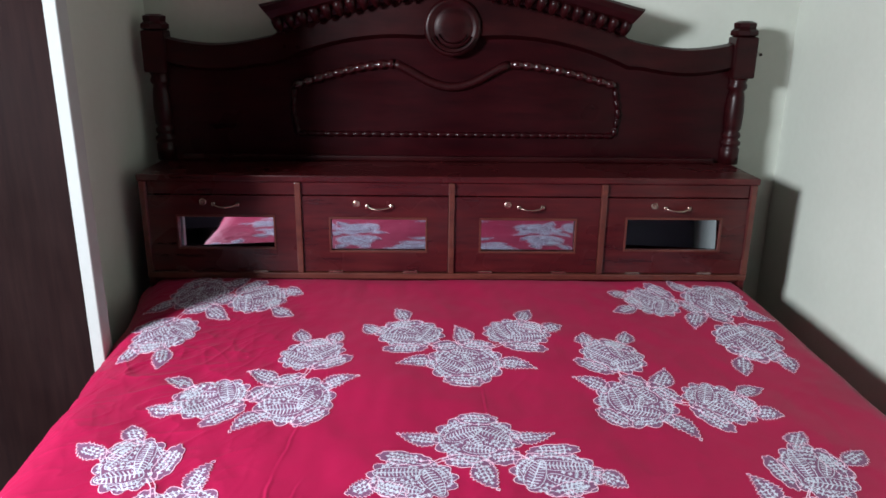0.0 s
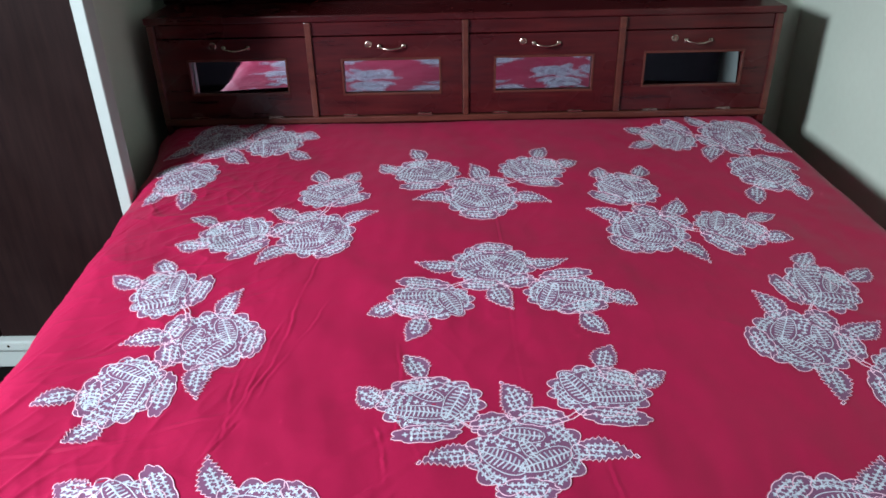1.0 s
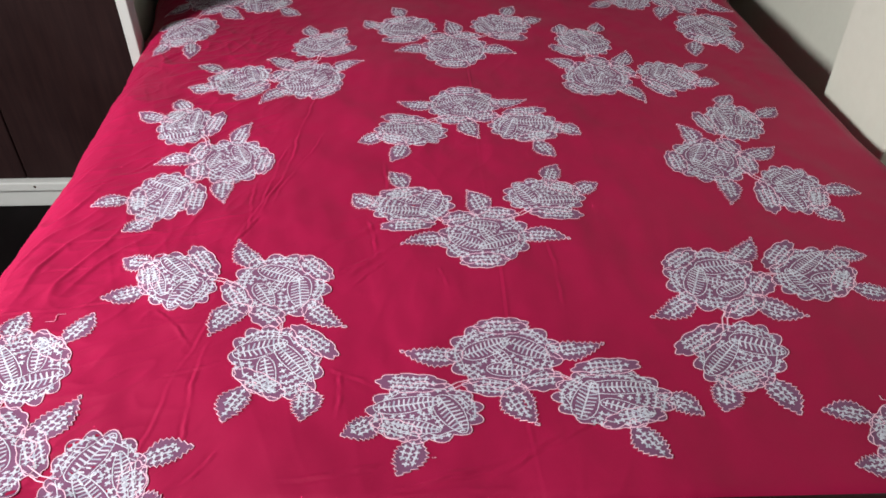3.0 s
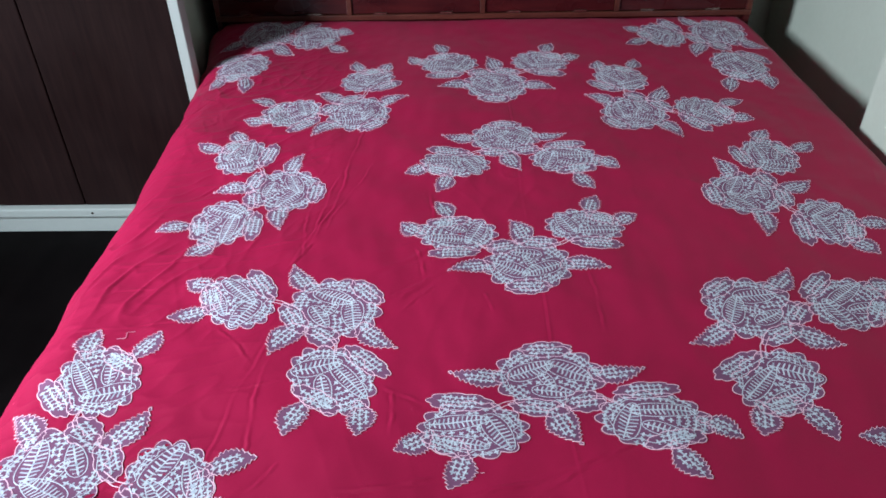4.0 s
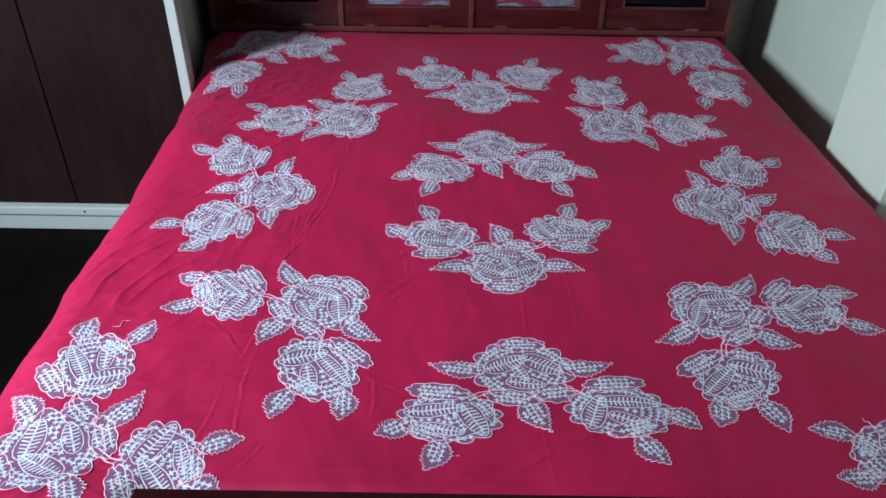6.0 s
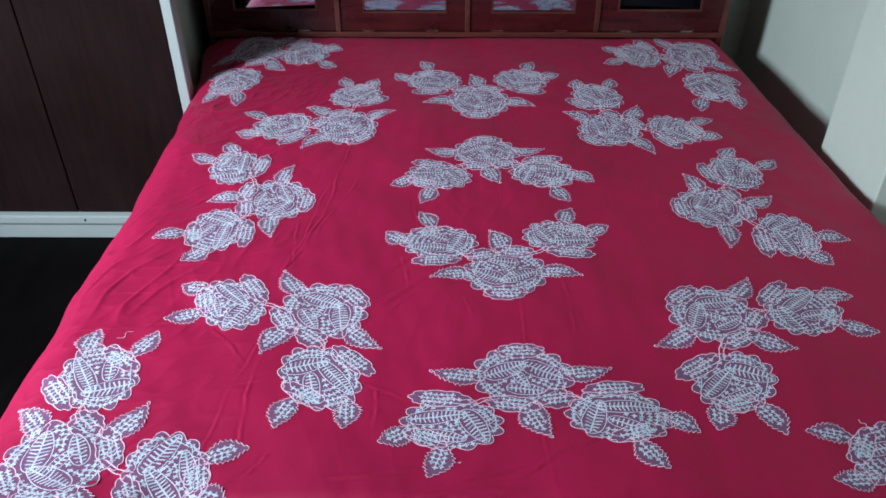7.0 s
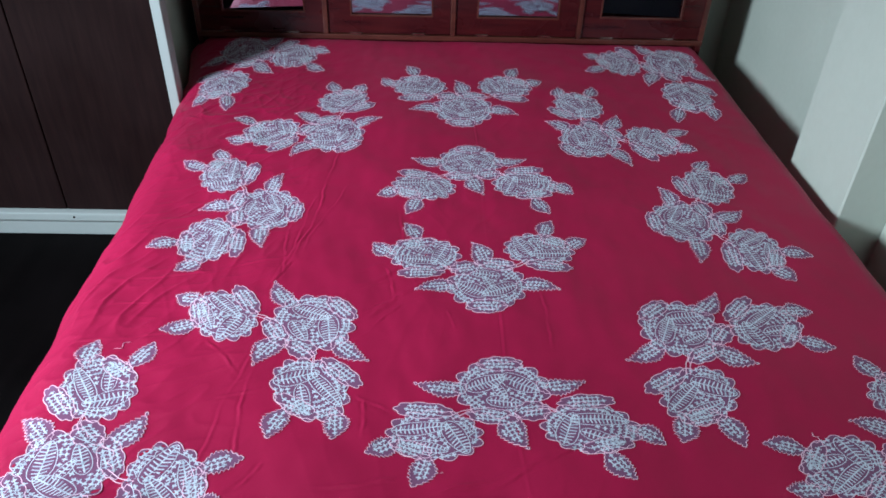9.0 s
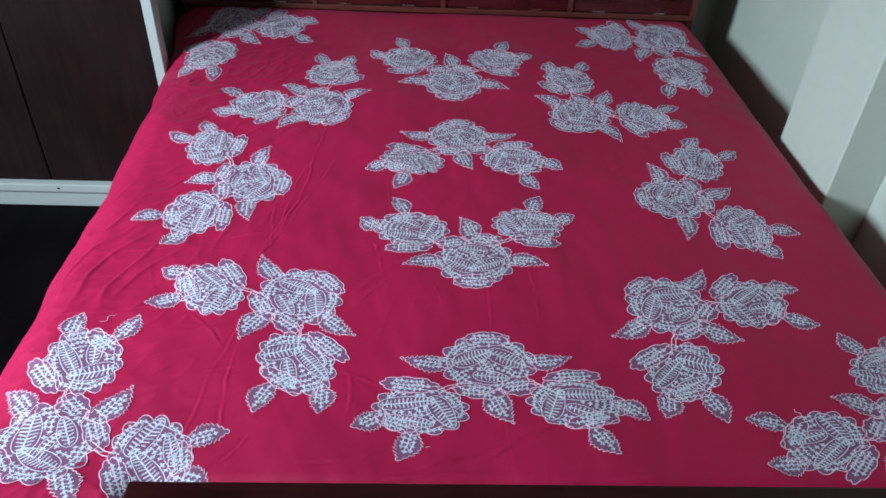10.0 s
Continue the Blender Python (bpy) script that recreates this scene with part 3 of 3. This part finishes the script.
# the spray of three roses, in its own plane: centre rose at the origin, metres
SIDE_A, SIDE_B = (-0.119, -0.095), (0.145, -0.083)
ROSES = [  # centre, radii, turn, inner petals (offset, half length, half width, turn)
    ((0.0, 0.004), (0.083, 0.069), 0, [((-0.026, 0.014), 0.040, 0.017, 24), ((0.034, 0.012), 0.038, 0.018, -30), ((0.004, -0.032), 0.032, 0.013, -8), ((-0.002, -0.008), 0.02, 0.009, -60)]),
    ((-0.119, -0.106), (0.078, 0.053), -4, [((-0.024, 0.014), 0.048, 0.014, 5), ((0.036, -0.006), 0.038, 0.018, -62), ((-0.012, -0.026), 0.034, 0.011, -14)]),
    ((0.144, -0.090), (0.081, 0.055), -4, [((-0.038, -0.002), 0.038, 0.018, 68), ((0.018, 0.018), 0.050, 0.013, -2), ((0.014, -0.022), 0.036, 0.012, -24)]),
]
PETALS = [((-0.138, -0.052), (0.05, 0.018), -6), ((0.146, -0.030), (0.05, 0.017), 5), ((0.002, 0.066), (0.042, 0.018), 0), ((-0.02, -0.062), (0.044, 0.018), -8), ((0.05, -0.05), (0.03, 0.022), 10), ((-0.158, -0.136), (0.034, 0.017), -20), ((0.165, -0.128), (0.044, 0.016), 14)]
LEAVES = [  # base, tip, width, whether it starts with a narrow neck
    ((-0.062, 0.004), (-0.156, 0.016), 0.044, 0), ((0.064, 0.010), (0.153, 0.021), 0.044, 0), ((0.006, -0.062), (0.035, -0.136), 0.058, 0),
    ((-0.178, -0.108), (-0.232, -0.146), 0.037, 1), ((-0.134, -0.140), (-0.156, -0.212), 0.040, 1), ((0.206, -0.086), (0.262, -0.124), 0.036, 1), ((0.160, -0.132), (0.197, -0.198), 0.038, 1),
]
STEMS = [((-0.045, -0.044), (-0.072, -0.052), (-0.094, -0.066)), ((0.056, -0.038), (0.078, -0.040), (0.098, -0.054))]


def turned(p, c, deg):
    a = math.radians(deg)
    return (c[0] + p[0] * math.cos(a) - p[1] * math.sin(a), c[1] + p[0] * math.sin(a) + p[1] * math.cos(a))


def scalloped(c, r, deg, lobes, depth, n):
    out = []
    for k in range(n):
        a = 2 * math.pi * k / n
        f = 1 - depth + depth * abs(math.sin(lobes * a / 2)) * 1.6
        out.append(turned((r[0] * f * math.cos(a), r[1] * f * math.sin(a)), c, deg))
    return out


def leaf_shape(base, tip, wide, neck, teeth=11):
    """A serrated leaf whose tip bends to one side."""
    dx, dy = tip[0] - base[0], tip[1] - base[1]
    length = math.hypot(dx, dy)
    nx, ny = -dy / length, dx / length
    hook = (1 if (base[0] * 31 + base[1] * 17) % 0.02 < 0.01 else -1) * 0.13 * length
    left, right = [], []
    for k in range(teeth * 2 + 1):
        f = k / (teeth * 2)
        if neck:
            w = 0.0035 * (1 - f) + wide * 0.5 * math.sin(math.pi * f ** 1.15) ** 1.3
        else:
            w = wide * 0.5 * math.sin(math.pi * min(1, f * 0.96 + 0.12)) ** 0.9 * (1 - 0.35 * f)
        w = 0.0004 if k == teeth * 2 else 0.90 * w + ((0.0046 + 0.0012 * math.sin(k * 2.3)) * min(1.0, 0.3 + 1.4 * f) if k % 2 else -0.0006)
        bend = hook * (4 * f * (1 - f)) * 0.8
        p = (base[0] + dx * f + nx * bend, base[1] + dy * f + ny * bend)
        left.append((p[0] + nx * w, p[1] + ny * w))
        right.append((p[0] - nx * w, p[1] - ny * w))
    return left + right[::-1]


def inside(p, poly):
    hit, j = False, len(poly) - 1
    for i in range(len(poly)):
        (xi, yi), (xj, yj) = poly[i], poly[j]
        if (yi > p[1]) != (yj > p[1]) and p[0] < (xj - xi) * (p[1] - yi) / (yj - yi) + xi:
            hit = not hit
        j = i
    return hit


def shrink(poly, k):
    cx, cy = sum(p[0] for p in poly) / len(poly), sum(p[1] for p in poly) / len(poly)
    return [(cx + (x - cx) * k, cy + (y - cy) * k) for x, y in poly]


PIECES = []  # name, outlines with row direction, inner petals, stems
for k, (c, r, deg, inner) in enumerate(ROSES):
    outlines = [(scalloped(c, r, deg, 13, 0.10, 130), 15)]
    outer = [(scalloped(pc, pr, pd, 9, 0.09, 64), pd) for pc, pr, pd in (PETALS[2:5], (PETALS[0], PETALS[5]), (PETALS[1], PETALS[6]))[k]]
    PIECES += [("petal", [o], [], []) for o in outer]
    almonds = [([turned((hl * math.cos(a), hw * math.sin(a) * (1 - 0.25 * math.cos(a))), (c[0] + off[0], c[1] + off[1]), turn) for a in [2 * math.pi * i / 40 for i in range(40)]], turn) for off, hl, hw, turn in inner]
    PIECES.append(("rose", outlines, almonds + [(o, None) for o, _ in outer], STEMS if k == 0 else []))
for base, tip, wide, neck in LEAVES:
    PIECES.append(("leaf", [(leaf_shape(base, tip, wide, neck), math.degrees(math.atan2(tip[1] - base[1], tip[0] - base[0])))], [], []))
rng = random.Random(7)


def fill(poly, deg, skip, keep):
    """Straight rows of plus-shaped stitches that touch end to end: place, turn, half length, arms."""
    out = []
    cx, cy = sum(p[0] for p in poly) / len(poly), sum(p[1] for p in poly) / len(poly)
    small = shrink(poly, keep)
    for j in range(-9, 10):
        slip = rng.uniform(0, 0.01)
        for i in range(-11, 12):
            p = turned((i * STEP + slip, j * ROW), (cx, cy), deg)
            p = (p[0] + rng.uniform(-0.0006, 0.0006), p[1] + rng.uniform(-0.0006, 0.0006))
            if inside(p, small) and not any(inside(p, q) for q in skip):
                out += plus(p, deg)
    return out


def plus(p, deg):
    turn = deg + rng.uniform(-9, 9)
    return [(p, turn, 0.0047 * rng.uniform(0.85, 1.1), (0,)), (p, turn + 90 + rng.uniform(-12, 12), 0.0044 * rng.uniform(0.85, 1.15), (0,)), (p, turn + 45, 0.0024, (0, 90))]


def rings(poly, skip):
    """Curved rows of the same stitches that follow a rose's edge inwards."""
    out = []
    cx, cy = sum(p[0] for p in poly) / len(poly), sum(p[1] for p in poly) / len(poly)
    rx, ry = max(p[0] for p in poly) - cx, max(p[1] for p in poly) - cy
    f = 0.85
    while f > 0.1:
        n = max(3, int(2 * math.pi * f * math.sqrt((rx * rx + ry * ry) / 2) / STEP))
        first = rng.uniform(0, 6)
        for k in range(n):
            a = first + 2 * math.pi * k / n
            p = (cx + rx * f * math.cos(a) + rng.uniform(-0.0008, 0.0008), cy + ry * f * math.sin(a) + rng.uniform(-0.0008, 0.0008))
            if not any(inside(p, q) for q in skip):
                out += plus(p, math.degrees(math.atan2(ry * math.cos(a), -rx * math.sin(a))))
        f -= ROW / min(rx, ry) * 0.98
    return out


STEP, ROW = 0.0087, 0.0086
STITCHES = []
for name, outlines, almonds, stems in PIECES:
    mine = []
    for almond, turn in [a for a in almonds if a[1] is not None]:
        cx, cy = sum(p[0] for p in almond) / len(almond), sum(p[1] for p in almond) / len(almond)
        hl, hw = math.dist(almond[0], almond[20]) / 2, math.dist(almond[10], almond[30]) / 2
        steps = int(2 * hl / 0.0066)
        for i in range(1, steps):
            f = 2 * i / steps - 1
            w = hw * math.sqrt(1 - f * f) * 0.80
            mine.append((turned((f * hl, 0), (cx, cy), turn), turn, 0.0045, (0,)))
            for side in (-1, 1):
                mine.append((turned((f * hl + 0.15 * w, side * 0.52 * w), (cx, cy), turn), turn + side * rng.uniform(66, 88), max(0.002, 0.46 * w), (0,)))
    for k, (outline, deg) in enumerate(outlines):
        skip = [shrink(a, 1.2 if turn is not None else 1.0) for a, turn in almonds]
        mine += rings(outline, skip) if name == "rose" else fill(outline, deg, skip, 0.70)
    STITCHES.append(mine)

# centre rose and the two side roses of each spray, x and y on the bed
SPRAYS = [
    (0.051, -1.714, -0.067, -1.805, 0.196, -1.794),
    (0.043, -1.417, 0.166, -1.302, -0.092, -1.319),
    (0.027, -0.899, -0.093, -1.011, 0.165, -1.001),
    (0.022, -0.556, 0.158, -0.411, -0.117, -0.410),
    (-0.352, -0.739, -0.337, -0.535, -0.521, -0.752),
    (0.377, -0.750, 0.541, -0.763, 0.369, -0.535),
    (-0.719, -0.140, -0.737, -0.405, -0.555, -0.152),
    (0.754, -0.166, 0.589, -0.148, 0.748, -0.438),
    (-0.473, -1.130, -0.586, -0.987, -0.567, -1.272),
    (0.532, -1.167, 0.646, -1.281, 0.628, -1.001),
    (-0.307, -1.545, -0.469, -1.520, -0.280, -1.712),
    (0.416, -1.554, 0.393, -1.714, 0.583, -1.534),
    (-0.643, -1.895, -0.491, -1.918, -0.655, -1.726),
    (0.762, -1.856, 0.781, -1.725, 0.595, -1.880),
]


def from_faces(name, vs, fs, mat, parent, label=""):
    m = bpy.data.meshes.new(name)
    m.from_pydata(vs, [], fs)
    m.materials.append(mat)
    for p in m.polygons:
        p.use_smooth = True
    ob = new(name, m)
    ob.parent = parent
    if label:
        ob["label"] = label
    return ob


def strip(vs, fs, pts, w, put, low, high):
    """A narrow raised cord along a line."""
    start = len(vs)
    for i, p in enumerate(pts):
        a, b = pts[max(i - 1, 0)], pts[min(i + 1, len(pts) - 1)]
        dl = math.hypot(b[0] - a[0], b[1] - a[1]) or 1
        nx, ny = -(b[1] - a[1]) / dl * w, (b[0] - a[0]) / dl * w
        vs += [put((p[0] + nx, p[1] + ny), low), put(p, high), put((p[0] - nx, p[1] - ny), low)]
    for i in range(len(pts) - 1):
        k = start + 3 * i
        fs += [(k, k + 1, k + 4, k + 3), (k + 1, k + 2, k + 5, k + 4)]


LABELS = {"rose": "white embroidered rose on a mauve ground", "petal": "white embroidered outer petal", "leaf": "white embroidered serrated leaf"}
for cx, cy, ax, ay, bx, by in SPRAYS:
    base = Matrix(((SIDE_A[0], SIDE_B[0]), (SIDE_A[1], SIDE_B[1]))).inverted()
    lin = Matrix(((ax - cx, bx - cx), (ay - cy, by - cy))) @ base

    # the roses of a spray lie further apart towards the head, but are less drawn out
    turn_a, size, turn_b = np.linalg.svd(np.array(lin))
    shape = turn_a @ np.diag(1 + (size - 1) * 0.72) @ turn_b * (1.0 + 0.06 * max(0.0, min(1.0, cy + 1.2)))
    near = Matrix(shape.tolist())

    def on_bed(p, lift):
        q = lin @ Vector(p) if hub is None else lin @ Vector(hub) + near @ (Vector(p) - Vector(hub))
        return lifted(cx + q.x, cy + q.y, lift)

    for level, ((name, outlines, almonds, stems), mine) in enumerate(zip(PIECES, STITCHES)):
        under = 0.0004 + 0.00003 * (len(PIECES) - level)
        mx, my = np.mean(outlines[0][0], axis=0)
        own = hub = SIDE_A if mx < -0.11 and my < -0.03 else SIDE_B if mx > 0.115 and my < -0.02 else (0.0, 0.0)
        vs, fs = [], []
        for k, (outline, _) in enumerate(outlines):
            mx, my = sum(p[0] for p in outline) / len(outline), sum(p[1] for p in outline) / len(outline)
            n, rings, start = len(outline), 6, len(vs)
            if name == "leaf":  # straight across from edge to edge
                half = n // 2
                for i in range(half):
                    a, b = outline[i], outline[n - 1 - i]
                    vs += [on_bed((b[0] + (a[0] - b[0]) * j / 5, b[1] + (a[1] - b[1]) * j / 5), under) for j in range(6)]
                fs += [(start + i * 6 + j, start + i * 6 + j + 6, start + i * 6 + j + 7, start + i * 6 + j + 1) for i in range(half - 1) for j in range(5)]
                continue
            for r in range(rings, 0, -1):
                vs += [on_bed((mx + (x - mx) * r / rings, my + (y - my) * r / rings), under + 0.00002 * k) for x, y in outline]
            vs.append(on_bed((mx, my), under + 0.00002 * k))
            for r in range(rings - 1):
                fs += [(start + r * n + i, start + r * n + (i + 1) % n, start + (r + 1) * n + (i + 1) % n, start + (r + 1) * n + i) for i in range(n)]
            fs += [(start + (rings - 1) * n + i, start + (rings - 1) * n + (i + 1) % n, len(vs) - 1) for i in range(n)]
        piece = from_faces(name, vs, fs, GROUND, spread, LABELS[name])
        vs, fs = [], []
        for outline, _ in outlines:
            strip(vs, fs, outline + outline[:1], 0.00075, on_bed, 0.0009, 0.0015)
        hub = None
        for st in stems:
            strip(vs, fs, list(st), 0.0009, on_bed, 0.0008, 0.0014)
            strip(vs, fs, [(x + 0.004, y - 0.006) for x, y in st], 0.0009, on_bed, 0.0008, 0.0014)
        hub = own
        from_faces("outline_cord", vs, fs, CORD, piece, "pale pink outline cord")
        vs, fs = [], []
        for almond, _ in [a for a in almonds if a[1] is not None]:
            strip(vs, fs, almond + almond[:1], 0.0007, on_bed, 0.0010, 0.0014)
        if name == "rose":
            ring = shrink(outlines[0][0][::4], 0.80)
            strip(vs, fs, ring + ring[:1], 0.0007, on_bed, 0.0010, 0.0014)
        for p, deg, size, arms in mine:
            for arm in arms:
                start, thick = len(vs), 0.0012 / size
                for ex, ey in ((-1, -thick), (1, -thick), (1, thick), (-1, thick)):
                    vs.append(on_bed(turned((ex * size, ey * size), p, deg + arm), 0.0011 + arm * 2e-6))
                fs.append((start, start + 1, start + 2, start + 3))
        tagged(from_faces("cross_stitches", vs, fs, THREAD, piece, "white cross stitches in rows"), kind="stuff")

for k in range(34):
    x = -0.473 + 0.0417 * k
    bm = lathe([(0.007, 0.0), (0.010, 0.02), (0.006, 0.04), (0.009, 0.08), (0.010, 0.12), (0.006, 0.155), (0.010, 0.165), (0.0125, 0.178), (0.0125, 0.186), (0.008, 0.195)], (x, FOOT - 0.036, 0.361), 12)
    part("spindle", bm, HEAD, bed, "short turned spindle", smooth=True)

# ---- small things ----
for k, (x, y, a) in enumerate(((-0.643, -1.619, 0.9), (0.569, -1.816, -0.9), (-0.056, -1.893, 0.2))):
    bm = bmesh.new()
    rings = []
    length = (0.030, 0.016, 0.005)[k]
    for i in range(15):
        f = i / 14 - 0.5
        w = 0.004 * math.sin(f * 9) * (length / 0.03)
        u, v = x + f * length * math.cos(a) - w * math.sin(a), y + f * length * math.sin(a) + w * math.cos(a)
        rings.append([bm.verts.new(lifted(u + 0.0006 * math.cos(b), v, 0.0013 + 0.0006 * math.sin(b))) for b in (0, 1.57, 3.14, 4.71)])
    for r, q in zip(rings, rings[1:]):
        for j in range(4):
            bm.faces.new((r[j], r[(j + 1) % 4], q[(j + 1) % 4], q[j]))
    tagged(link_mesh("loose_thread", bm, CORD, smooth=True), "short loose pink thread lying on the bedspread", "thread", "loose threads on the bedspread")
tagged(link_mesh("nail", lathe([(0.002, -0.004), (0.002, 0.006), (0.005, 0.006), (0.005, 0.008), (0.002, 0.009)], (1.023, BACK, 1.219), 10, "y"), HEAD), "small dark nail in the wall beside the headboard", "nail")
